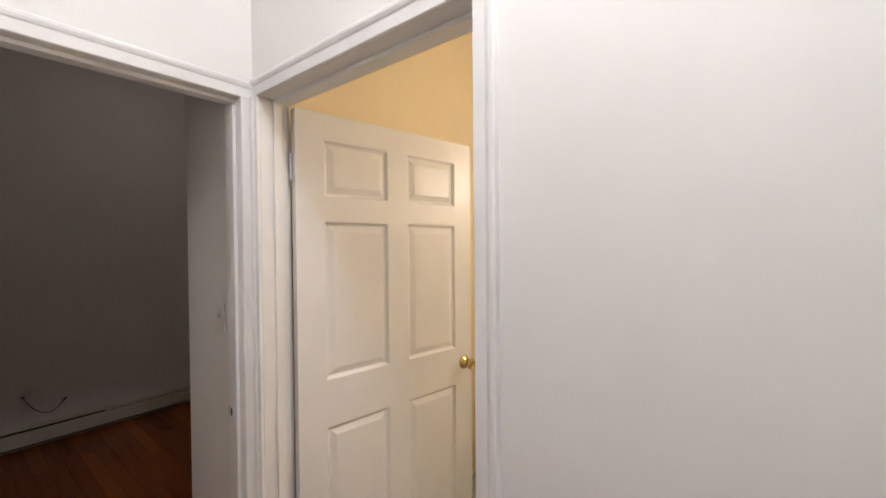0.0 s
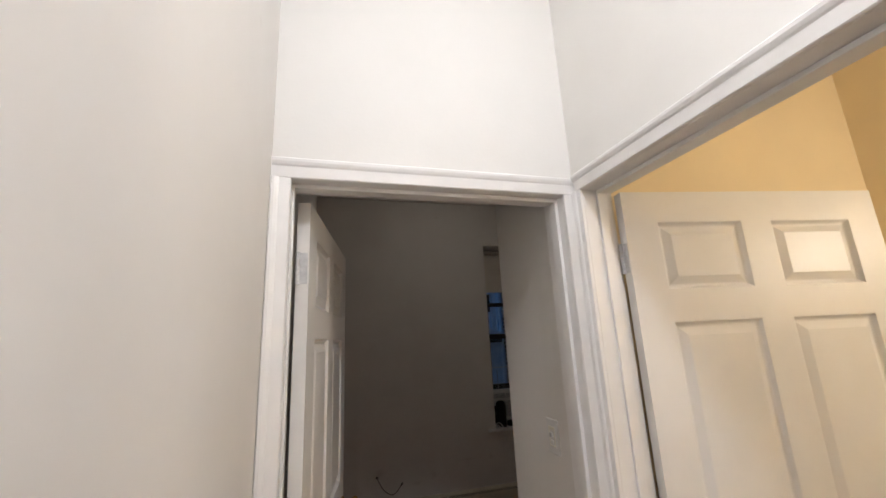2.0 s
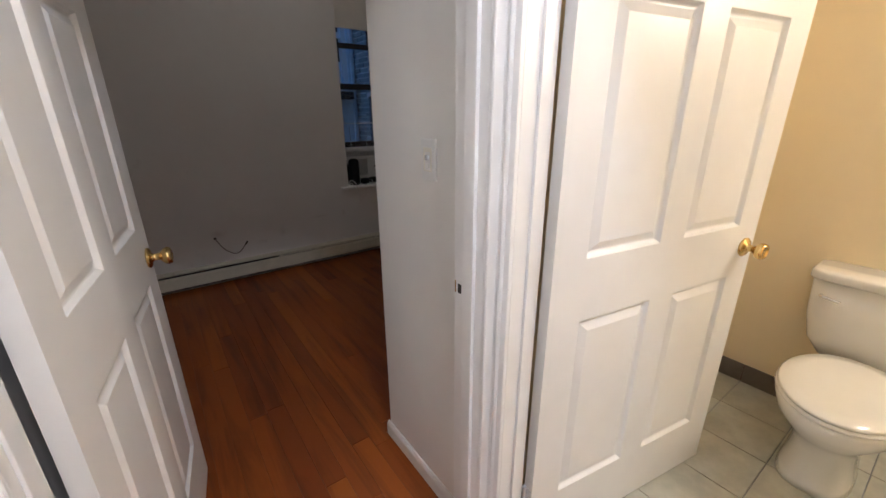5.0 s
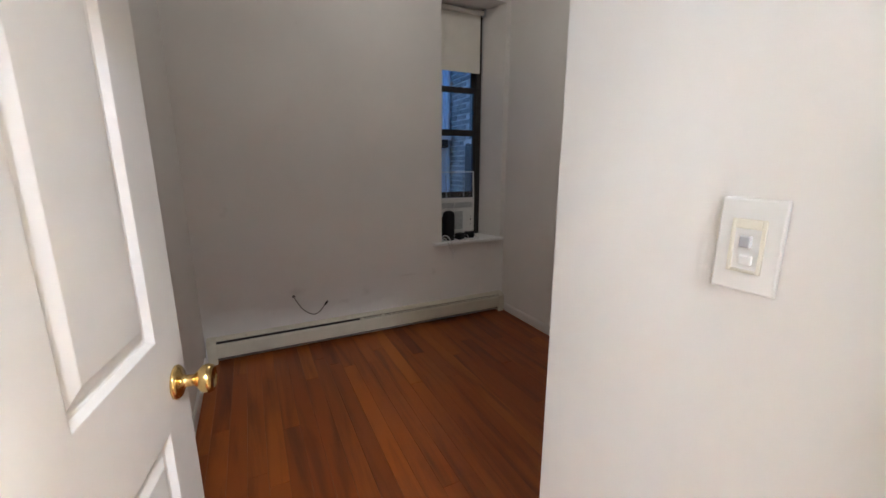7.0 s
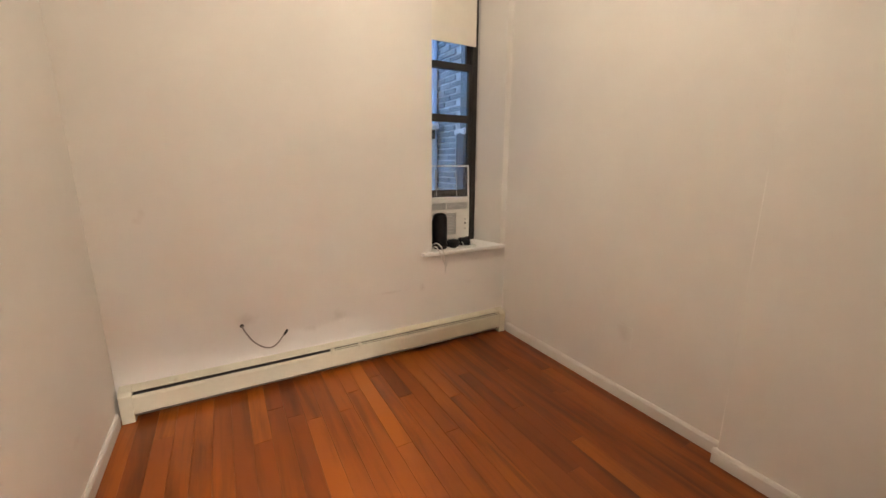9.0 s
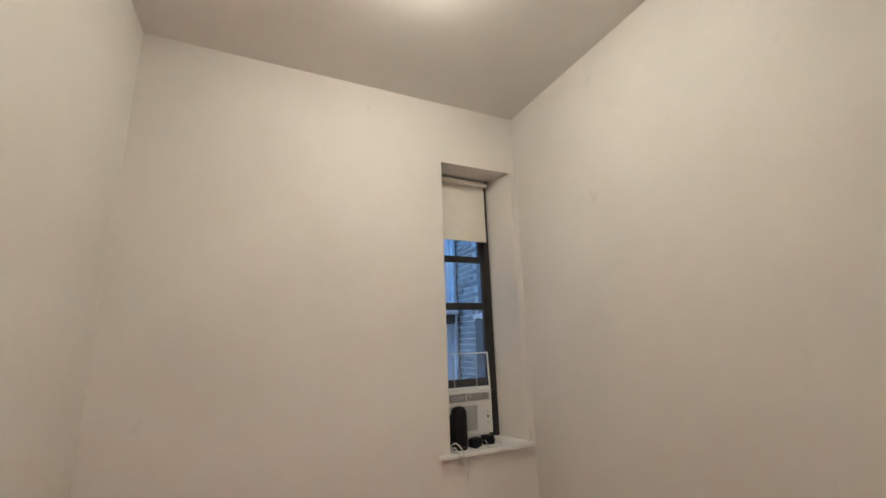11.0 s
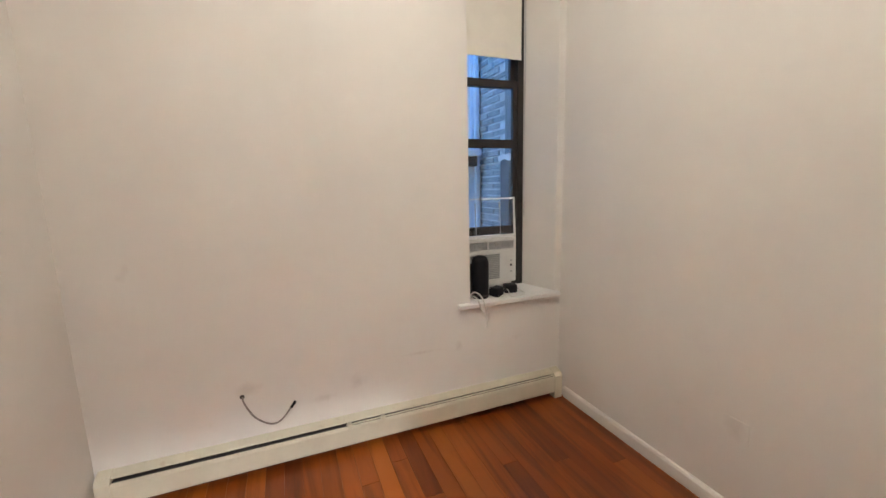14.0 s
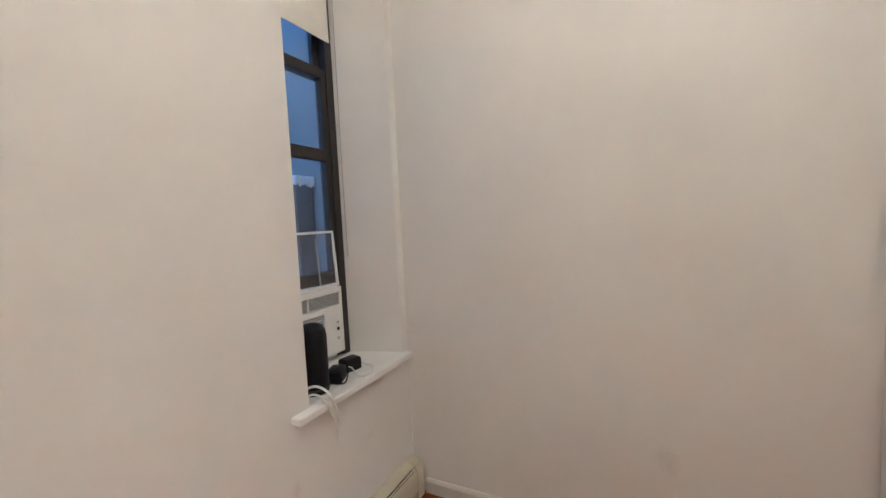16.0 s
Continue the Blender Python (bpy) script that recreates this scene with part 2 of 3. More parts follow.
def extrude_profile(bm, pts, axis0, axis1, along, length, origin):
    """Closed profile in axes axis0, axis1 swept along a direction."""
    o, a, b, d = Vector(origin), Vector(axis0), Vector(axis1), Vector(along).normalized()
    ends = [[bm.verts.new(o + a * u + b * v + d * s) for u, v in pts] for s in (0, length)]
    n = len(pts)
    for k in range(n):
        j = (k + 1) % n
        bm.faces.new((ends[0][k], ends[0][j], ends[1][j], ends[1][k]))
    bm.faces.new(ends[0][::-1])
    bm.faces.new(ends[1])
    bmesh.ops.recalc_face_normals(bm, faces=bm.faces)


def tube(bm, points, r, sides=8):
    """A round cord through points."""
    pts = [Vector(p) for p in points]
    fine = []
    for k in range(len(pts) - 1):
        p0, p1, p2, p3 = pts[max(k - 1, 0)], pts[k], pts[k + 1], pts[min(k + 2, len(pts) - 1)]
        for s in range(6):
            t = s / 6
            fine.append(0.5 * (2 * p1 + (p2 - p0) * t + (2 * p0 - 5 * p1 + 4 * p2 - p3) * t * t + (3 * p1 - p0 - 3 * p2 + p3) * t ** 3))
    fine.append(pts[-1])
    rings = []
    for k, p in enumerate(fine):
        d = (fine[min(k + 1, len(fine) - 1)] - fine[max(k - 1, 0)]).normalized()
        u = d.orthogonal().normalized() if abs(d.z) > 0.99 else d.cross(Vector((0, 0, 1))).normalized()
        w = d.cross(u)
        rings.append([bm.verts.new(p + r * (u * math.cos(2 * math.pi * i / sides) + w * math.sin(2 * math.pi * i / sides))) for i in range(sides)])
    for a, b in zip(rings, rings[1:]):
        for i in range(sides):
            j = (i + 1) % sides
            bm.faces.new((a[i], a[j], b[j], b[i]))
    bm.faces.new(rings[0][::-1])
    bm.faces.new(rings[-1])
    bmesh.ops.recalc_face_normals(bm, faces=bm.faces)


def part(name, bm, material, parent=None, label="", smooth=False):
    me = bpy.data.meshes.new(name)
    bm.to_mesh(me)
    bm.free()
    me.materials.append(material)
    if smooth:
        for p in me.polygons:
            p.use_smooth = True
    ob = new(name, me)
    if parent:
        ob.parent = parent
    if label:
        ob["label"] = label
    return ob


def boxes(name, rows, material, parent=None, label="", bevel=0.0):
    bm = bmesh.new()
    for r in rows:
        box(bm, *r)
    if bevel:
        round_edges(bm, bevel)
    return part(name, bm, material, parent, label)


def thing(name, label, category, group="", kind=""):
    return tagged(new(name), label, category, group, kind)


def structure(ob, label, category):
    return tagged(ob, label, category, kind="structure")


structure(boxes("wall_west", [(XL - 0.13, XL, -4.5, YF + 0.32, 0, H)], WALL_BED), "smooth white painted plaster wall", "wall")
structure(boxes("wall_bedroom_door", [(XL, DL - 0.018, 0, 0.11, 0, H), (DR + 0.018, XH, 0, 0.11, 0, H), (DL - 0.018, DR + 0.018, 0, 0.11, DT + 0.018, H)], WALL),
          "white painted wall round the bedroom doorway", "wall")
structure(boxes("wall_hall", [(XH, 1.37, BN + 0.018, 0.11, 0, H), (XH, 1.37, -4.5, BF - 0.018, 0, H), (XH, 1.37, BF - 0.018, BN + 0.018, BT + 0.018, H)], WALL),
          "white painted hall wall with bathroom doorway", "wall")
structure(boxes("wall_switch", [(XS, 1.37, 0.11, YB, 0, H)], WALL), "short white wall with a light switch", "wall")
structure(boxes("wall_south", [(1.37, XR + 0.25, YB - 0.1, YB, 0, H)], WALL_BED), "plain white bedroom wall", "wall")
structure(boxes("wall_east", [(XR, XR + 0.25, YB, YF + 0.32, 0, H), (XJ, XR, YB, YJ, 0, H)], WALL_BED, bevel=0.004), "white bedroom side wall with a shallow step", "wall")
# window wall, with slanted reveals cut by the splayed side blocks
bm = bmesh.new()
box(bm, XL, WX0, YF, YF + 0.32, 0, H)
box(bm, WX1, XR, YF, YF + 0.32, 0, H)
box(bm, WX0, WX1, YF, YF + 0.32, 0, WZ0 - 0.03)
box(bm, WX0, WX1, YF, YF + 0.32, WZ1, H)
extrude_profile(bm, [(0, 0), (0.075, 0.25), (0.075, 0.32), (0, 0.32)], (-1, 0, 0), (0, 1, 0), (0, 0, 1), WZ1 - WZ0 + 0.03, (WX1, YF, WZ0 - 0.03))
extrude_profile(bm, [(0, 0), (0.048, 0.25), (0.048, 0.32), (0, 0.32)], (1, 0, 0), (0, 1, 0), (0, 0, 1), WZ1 - WZ0 + 0.03, (WX0, YF, WZ0 - 0.03))
structure(part("wall_north", bm, WALL_BED), "scuffed white window wall with deep reveal", "wall")
structure(boxes("wall_hall_end", [(XL, XH, -4.62, -4.5, 0, H)], WALL), "plain white wall closing the hall", "wall")
structure(boxes("wall_bath_north", [(1.37, BX, BY1, BY1 + 0.1, 0, H)], CREAM), "cream painted bathroom wall", "wall")
structure(boxes("wall_bath_east", [(BX, BX + 0.12, BY0 - 0.1, BY1 + 0.1, 0, H)], CREAM), "cream painted bathroom wall behind toilet", "wall")
structure(boxes("wall_bath_south", [(1.37, BX, BY0 - 0.1, BY0, 0, H)], CREAM), "cream painted bathroom wall", "wall")
structure(boxes("ceiling", [(XL - 0.13, XR + 0.3, -4.62, YF + 0.32, H, H + 0.12)], CEIL), "flat off-white painted ceiling", "ceiling")


# ---- mouldings ----
CASING = [(0, 0), (0, 0.007), (0.05, 0.010), (0.58, 0.0125), (0.66, 0.0155), (0.80, 0.0185), (0.94, 0.019), (1.0, 0.016), (1.0, 0)]


def casing(name, origin, across, out, along, width, length, parent):
    bm = bmesh.new()
    extrude_profile(bm, [(u * width, v) for u, v in CASING], across, out, along, length, origin)
    return part(name, bm, TRIM, parent)


def skirting(name, x0, y0, x1, y1, out, h=0.072):
    """Baseboard from one floor point to another; out is the way it faces."""
    bm = bmesh.new()
    d = Vector((x1 - x0, y1 - y0, 0))
    extrude_profile(bm, [(0, 0.002), (0.013, 0.002), (0.013, h - 0.016), (0.009, h - 0.006), (0.005, h), (0, h)], (*out, 0), (0, 0, 1), d, d.length, (x0, y0, 0))
    return structure(part(name, bm, BASE), "low white painted baseboard", "baseboard")


frame_1 = thing("door_frame_1", "white moulded frame of the bedroom doorway", "door frame", kind="structure")
casing("casing", (DL, 0, 0), (-1, 0, 0), (0, -1, 0), (0, 0, 1), DL - XL - 0.001, DT, frame_1)
casing("casing", (DR, 0, 0), (1, 0, 0), (0, -1, 0), (0, 0, 1), XH - DR - 0.001, DT, frame_1)
casing("head_casing", (XL + 0.001, 0, DT), (0, 0, 1), (0, -1, 0), (1, 0, 0), 0.055, XH - XL - 0.002, frame_1)
boxes("jamb", [(DL - 0.018, DL, 0.001, 0.111, 0, DT), (DL, DL + 0.006, 0.030, 0.066, 0, DT - 0.012)], TRIM, frame_1, bevel=0.0015)
boxes("jamb", [(DR, DR + 0.018, 0.001, 0.113, 0, DT), (DR - 0.011, DR, 0.030, 0.066, 0, DT - 0.012)], TRIM, frame_1, bevel=0.0015)
boxes("head_jamb", [(DL - 0.018, DR + 0.018, 0.001, 0.111, DT, DT + 0.018), (DL, DR, 0.030, 0.066, DT - 0.012, DT)], TRIM, frame_1, bevel=0.0015)
boxes("strike_plate", [(DR - 0.0015, DR, 0.074, 0.104, 0.918, 0.974)], TRIM, frame_1, "paint-covered steel strike plate", bevel=0.0006)
bm = bmesh.new()
extrude_profile(bm, [(0, 0), (0.008, 0.001), (0.015, 0.006), (0.019, 0.013), (0.0175, 0.0135), (0.0135, 0.0075), (0.0075, 0.0025), (0, 0.0015)], (0, 1, 0), (1, 0, 0), (0, 0, 1), 0.034, (DR - 0.0015, 0.102, 0.929))
part("strike_lip", bm, BRASS, frame_1, "curved brass strike lip")
# no hole is cut: a near-black patch paints its shade
boxes("latch_hole", [(DR - 0.0022, DR - 0.0012, 0.082, 0.096, 0.932, 0.958)], DARK, frame_1, "dark patch painting the shade of a latch hole")

frame_2 = thing("door_frame_2", "white moulded frame of the bathroom doorway", "door frame", kind="structure")
casing("casing", (XH, BN, 0), (0, 1, 0), (-1, 0, 0), (0, 0, 1), -BN - 0.021, BT, frame_2)
casing("casing", (XH, BF, 0), (0, -1, 0), (-1, 0, 0), (0, 0, 1), 0.055, BT, frame_2)
casing("head_casing", (XH, BF - 0.055, BT), (0, 0, 1), (-1, 0, 0), (0, 1, 0), 0.055, -BF + 0.055 - 0.021, frame_2)
boxes("jamb", [(XH + 0.001, 1.350, BN, BN + 0.018, 0, BT), (1.296, 1.326, BN - 0.009, BN, 0, BT - 0.012)], TRIM, frame_2, bevel=0.0015)
boxes("jamb", [(XH + 0.001, 1.371, BF - 0.018, BF, 0, BT), (1.300, 1.334, BF, BF + 0.011, 0, BT - 0.012)], TRIM, frame_2, bevel=0.0015)
boxes("head_jamb", [(XH + 0.001, 1.371, BF - 0.018, BN + 0.018, BT, BT + 0.018), (1.300, 1.334, BF, BN, BT - 0.012, BT)], TRIM, frame_2, bevel=0.0015)

skirting("baseboard_west", XL, 0.115, XL, YF - 0.07, (1, 0))
skirting("baseboard_east", XR, YJ, XR, YF - 0.07, (-1, 0))
skirting("baseboard_step", XJ, YB, XJ, YJ + 0.013, (-1, 0))
skirting("baseboard_step_end", XJ, YJ, XR - 0.013, YJ, (0, 1))
skirting("baseboard_south", XS, YB, XJ - 0.013, YB, (0, 1))
skirting("baseboard_switch", XS, 0.135, XS, YB + 0.013, (-1, 0))


# ---- doors ----
def ring(bm, rects):
    """Nested rectangles (u0, u1, z0, z1, v) joined into a stepped panel face, closed in the middle."""
    loops = [[bm.verts.new((a, v, c)), bm.verts.new((b, v, c)), bm.verts.new((b, v, d)), bm.verts.new((a, v, d))] for a, b, c, d, v in rects]
    loops = [list(l) for l in loops]
    for p, q in zip(loops, loops[1:]):
        for k in range(4):
            j = (k + 1) % 4
            bm.faces.new((p[k], p[j], q[j], q[k]))
    bm.faces.new(loops[-1])


def six_panel_door(name, label, w, h, side, lock_rail=(0.845, 1.020)):
    """Leaf from the hinge edge along +x; its seen face lies at y = 0 and its body on the side given (+1 or -1)."""
    door = thing(name, label, "door", kind="structure")
    th = 0.036
    stile, mid = 0.106, 0.100
    pw = (w - 2 * stile - mid) / 2
    cols = [(stile, stile + pw), (stile + pw + mid, w - stile)]
    rows_ = [(0.225, lock_rail[0]), (lock_rail[1], 1.620), (1.712, 1.925)]
    y0, y1 = (0, th) if side > 0 else (-th, 0)
    bm = bmesh.new()
    for a, b in ((0, stile), (stile + pw, stile + pw + mid), (w - stile, w)):
        box(bm, a, b, y0, y1, 0.008, h)
    zs = [0.008] + [z for r in rows_ for z in r] + [h]
    for c0, c1 in cols:
        for k in range(0, len(zs), 2):
            box(bm, c0, c1, y0, y1, zs[k], zs[k + 1])
    part("leaf", bm, DOOR, door)
    for c0, c1 in cols:
        for z0, z1 in rows_:
            bm = bmesh.new()
            for face, s in ((y0, 1), (y1, -1)):
                steps = ((0, 0.0), (0.003, 0.0006), (0.010, 0.011), (0.014, 0.0132), (0.018, 0.0132), (0.040, 0.003), (0.042, 0.0024))
                ring(bm, [(c0 + d, c1 - d, z0 + d, z1 - d, face + s * v) for d, v in steps])
            bmesh.ops.recalc_face_normals(bm, faces=bm.faces)
            part("panel", bm, DOOR, door)
    for face, s in ((y0, -1), (y1, 1)):
        bm = bmesh.new()
        m = Matrix.Translation((w - 0.052, face, 0.942)) @ Matrix.Rotation(radians(90 * s), 4, 'X').inverted()
        prof = [(0, 0), (0.032, 0), (0.033, 0.004), (0.028, 0.009), (0.014, 0.012), (0.0115, 0.018), (0.0115, 0.032), (0.018, 0.038), (0.026, 0.046), (0.028, 0.056), (0.025, 0.064), (0.016, 0.066), (0.0155, 0.0645), (0, 0.0645)]
        lathe(bm, prof, m)
        part("knob", bm, BRASS, door, "polished brass round door knob", smooth=True)
    boxes("latch_plate", [(w - 0.001, w + 0.0015, (y0 + y1) / 2 - 0.012, (y0 + y1) / 2 + 0.012, 0.90, 0.96)], BRASS, door, "small brass latch plate")
    for z in (0.23, 1.815):
        bm = bmesh.new()
        box(bm, -0.0022, 0.0, y0 + 0.004, y1 - 0.002, z - 0.045, z + 0.045)
        lathe(bm, [(0, -0.047), (0.006, -0.047), (0.006, 0.047), (0, 0.047)], Matrix.Translation((-0.006, (y0 + y1) / 2 - side * 0.0 + (0.012 if side > 0 else -0.016), z)), 12)
        for k in (-0.03, 0.0, 0.03):
            box(bm, -0.0032, -0.002, (y0 + y1) / 2 - 0.004, (y0 + y1) / 2 + 0.003, z + k - 0.003, z + k + 0.003)
        part("hinge", bm, STEEL, door, "paint-spattered steel butt hinge")
    return door


door_1 = six_panel_door("door_1", "white six-panel bedroom door standing open", 0.806, 2.012, 1, (0.875, 1.045))
door_1.matrix_basis = pose(DL + 0.044, 0.128, 0, 0, 0, 90 - 9.2)
door_2 = six_panel_door("door_2", "white six-panel bathroom door standing open", 0.885, 2.022, 1)
door_2.matrix_basis = pose(1.362, -0.077, 0, 0, 0, -10.0)


# ---- window ----
window = thing("window_1", "dark-framed double-hung window with raised lower sash", "window", kind="structure")
FX0, FX1 = WX0 + 0.048, WX1 - 0.075
boxes("window_frame", [(FX0, FX0 + 0.03, YF + 0.245, YF + 0.32, WZ0, WZ1), (FX1 - 0.042, FX1, YF + 0.245, YF + 0.32, WZ0, WZ1), (FX0 + 0.03, FX1 - 0.042, YF + 0.245, YF + 0.32, WZ1 - 0.04, WZ1)], FRAME, window, bevel=0.002)


def sash(name, y, z0, z1, bars, st=0.030):
    rows_ = [(FX0 + 0.03, FX0 + 0.03 + st, y, y + 0.03, z0, z1), (FX1 - 0.042 - st, FX1 - 0.042, y, y + 0.03, z0, z1)]
    for a, b in bars:
        rows_.append((FX0 + 0.03 + st, FX1 - 0.042 - st, y, y + 0.03, a, b))
    s = boxes(name, rows_, FRAME, window, bevel=0.002)
    edges = sorted(bars)
    for (a, b), (c, d) in zip(edges, edges[1:]):
        g = boxes("pane", [(FX0 + 0.055, FX1 - 0.042 - st + 0.005, y + 0.013, y + 0.017, b - 0.004, c + 0.004)], PANE, s)
        g.visible_shadow = False
    return s


sash("lower_sash", YF + 0.252, 1.040, 1.990, [(1.040, 1.092), (1.584, 1.636), (1.946, 1.990)])
sash("upper_sash", YF + 0.286, 1.950, WZ1 - 0.04, [(1.950, 1.988), (WZ1 - 0.08, WZ1 - 0.04)])
# sill board with rounded nose
bm = bmesh.new()
box(bm, WX0, WX1, YF, YF + 0.32, WZ0 - 0.03, WZ0)
box(bm, WX0 - 0.080, 2.742, YF - 0.042, YF - 0.0005, WZ0 - 0.024, WZ0)
round_edges(bm, 0.004)
part("window_sill", bm, TRIM, window, "white painted wooden sill")

shade = thing("roller_shade", "cream fabric roller shade pulled partly down", "roller shade")
bm = bmesh.new()
lathe(bm, [(0, 0), (0.019, 0), (0.019, FX1 - FX0 - 0.03), (0, FX1 - FX0 - 0.03)], Matrix.Translation((FX0 + 0.008, YF + 0.205, WZ1 - 0.035)) @ Matrix.Rotation(radians(90), 4, 'Y'), 20)
part("roller", bm, SHADE, shade, smooth=True)
bm = bmesh.new()
extrude_profile(bm, [(-0.0007, 0), (0.0007, 0), (0.0020, 0.25), (0.0007, 0.484), (-0.0007, 0.484), (0.0006, 0.25)], (0, 1, 0), (0, 0, 1), (1, 0, 0), FX1 - FX0 - 0.04, (FX0 + 0.012, YF + 0.232, 2.112))
part("fabric", bm, SHADE, shade)
boxes("hem_bar", [(FX0 + 0.012, FX1 - 0.028, YF + 0.2295, YF + 0.2345, 2.108, 2.121)], SHADE, shade, bevel=0.001)
boxes("bracket", [(FX1 - 0.020, FX1 - 0.003, YF + 0.185, YF + 0.226, WZ1 - 0.060, WZ1)], GREYPL, shade, "grey roller bracket", bevel=0.001)
bm = bmesh.new()
tube(bm, [(FX1 - 0.018, YF + 0.205, WZ1 - 0.05), (FX1 - 0.012, YF + 0.212, 2.2), (FX1 - 0.014, YF + 0.214, 1.6), (FX1 - 0.012, YF + 0.214, 1.15)], 0.0022, 6)
part("pull_chain", bm, GREYPL, shade, "thin grey pull chain")


# ---- floor slabs ----
floor = structure(boxes("floor", [(XL - 0.13, XR + 0.25, YB - 0.1, YF + 0.32, -0.15, -0.003), (XL - 0.13, 1.31, -4.62, YB - 0.1, -0.15, -0.003)], GAP), "orange-brown varnished oak strip floor", "floor")
bath_floor = structure(boxes("bathroom_floor", [(1.31, BX + 0.12, BY0 - 0.1, YB - 0.1, -0.15, -0.004)], STONE), "grey tiled bathroom floor", "floor")


# ---- baseboard heater ----
heater = thing("baseboard_heater", "cream enamelled baseboard heater along the wall", "heater")
HX0, HX1 = XL + 0.016, XR - 0.020
HL = HX1 - HX0 - 0.11
bm = bmesh.new()
extrude_profile(bm, [(0, 0.02), (0.008, 0.02), (0.008, 0.158), (0.046, 0.160), (0.048, 0.164), (0.044, 0.168), (0.006, 0.180), (0, 0.180)], (0, -1, 0), (0, 0, 1), (1, 0, 0), HL, (HX0 + 0.055, YF - 0.001, 0))
part("back_plate", bm, HEAT, heater)
bm = bmesh.new()
extrude_profile(bm, [(0.058, 0.046), (0.062, 0.044), (0.064, 0.048), (0.064, 0.132), (0.060, 0.146), (0.054, 0.147), (0.054, 0.144), (0.060, 0.130)], (0, -1, 0), (0, 0, 1), (1, 0, 0), HL, (HX0 + 0.055, YF - 0.001, 0))
part("front_cover", bm, HEAT, heater)
bm = bmesh.new()
extrude_profile(bm, [(0.050, 0.149), (0.054, 0.150), (0.052, 0.156), (0.047, 0.155)], (0, -1, 0), (0, 0, 1), (1, 0, 0), HX1 - 1.40 - 0.06, (1.40, YF - 0.001, 0))
part("damper", bm, HEAT, heater, "cream tilted damper flap")
boxes("core", [(HX0 + 0.055, HX1 - 0.055, YF - 0.046, YF - 0.012, 0.030, 0.145)], DARK, heater, "dark heating core")
for x0 in (HX0, HX1 - 0.056):
    bm = bmesh.new()
    extrude_profile(bm, [(0, 0), (0.067, 0), (0.067, 0.148), (0.052, 0.168), (0.006, 0.181), (0, 0.181)], (0, -1, 0), (0, 0, 1), (1, 0, 0), 0.056, (x0, YF - 0.001, 0.003))
    round_edges(bm, 0.003)
    part("end_cap", bm, HEAT, heater)
for x in (1.405, 1.580):
    boxes("clip", [(x, x + 0.022, YF - 0.068, YF - 0.046, 0.128, 0.160)], HEAT, heater, bevel=0.001)


# ---- window air conditioner and sill things ----
ac = thing("air_conditioner", "white window air conditioner set under the sash", "air conditioner")
AX0, AX1, AY, AZ0, AZ1 = FX0 + 0.004, 2.578, YF + 0.215, 0.728, 1.024
boxes("body", [(AX0 + 0.006, AX1 - 0.006, AY + 0.04, AY + 0.40, WZ0 + 0.002, AZ1 - 0.008)], PLASTIC, ac, bevel=0.006)
boxes("face", [(AX0, AX1, AY + 0.012, AY + 0.05, AZ0, AZ1), (AX0, AX1, AY, AY + 0.012, AZ1 - 0.022, AZ1), (AX0, AX1, AY, AY + 0.012, 0.920, 0.945), (AX0, AX0 + 0.012, AY, AY + 0.012, AZ0, AZ1 - 0.022),
               (2.495, AX1, AY, AY + 0.012, AZ0, 0.920), (AX1 - 0.016, AX1, AY, AY + 0.012, 0.945, AZ1 - 0.022), (AX0 + 0.012, 2.495, AY, AY + 0.012, AZ0, 0.752), (2.46, 2.495, AY, AY + 0.012, 0.752, 0.92)], PLASTIC, ac)
for k in range(7):
    boxes("louver", [(AX0 + 0.014, AX1 - 0.018, AY + 0.003, AY + 0.012, 0.950 + k * 0.007, 0.9535 + k * 0.007)], GREYPL, ac)
for k in range(14):
    boxes("slat", [(AX0 + 0.012, 2.46, AY + 0.003, AY + 0.013, 0.756 + k * 0.0117, 0.763 + k * 0.0117)], GREYPL, ac)
boxes("outlet_divider", [(2.37, 2.380, AY + 0.001, AY + 0.012, 0.945, AZ1 - 0.022)], PLASTIC, ac)
for k, z in enumerate((0.790, 0.830, 0.862)):
    boxes("button", [(2.536, 2.548, AY - 0.003, AY + 0.001, z, z + 0.010 + 0.004 * (k == 1))], BLACK if k == 1 else GREYPL, ac, bevel=0.001)
boxes("mounting_strip", [(AX1 + 0.002, FX1 - 0.043, AY + 0.05, AY + 0.09, WZ0, 1.035)], FRAME, ac, "dark side filler strip")

panel = thing("acrylic_panel", "clear acrylic panel in a white frame leaning on the sash", "panel")
m = Matrix.Translation((0, YF + 0.234, AZ1 + 0.001)) @ Matrix.Rotation(radians(-4), 4, 'X')
PX0, PX1, PH = AX0 + 0.004, 2.590, 0.250
for nm, r in (("frame_bar", (PX0, PX1, 0, 0.008, 0, 0.014)), ("frame_bar", (PX0, PX1, 0, 0.008, PH - 0.010, PH)), ("frame_bar", (PX0, PX0 + 0.01, 0, 0.008, 0.014, PH - 0.01)), ("frame_bar", (PX1 - 0.012, PX1, 0, 0.008, 0.014, PH - 0.01))):
    bm = bmesh.new()
    box(bm, *r, m)
    part(nm, bm, PLASTIC, panel)
for x in (2.30, 2.475):
    bm = bmesh.new()
    box(bm, x, x + 0.006, 0.002, 0.006, 0.014, PH - 0.03, m)
    part("support_rod", bm, GREYPL, panel, "thin grey rod")
bm = bmesh.new()
box(bm, PX0 + 0.008, PX1 - 0.010, 0.003, 0.005, 0.012, PH - 0.008, m)
part("sheet", bm, CLEAR, panel).visible_shadow = False

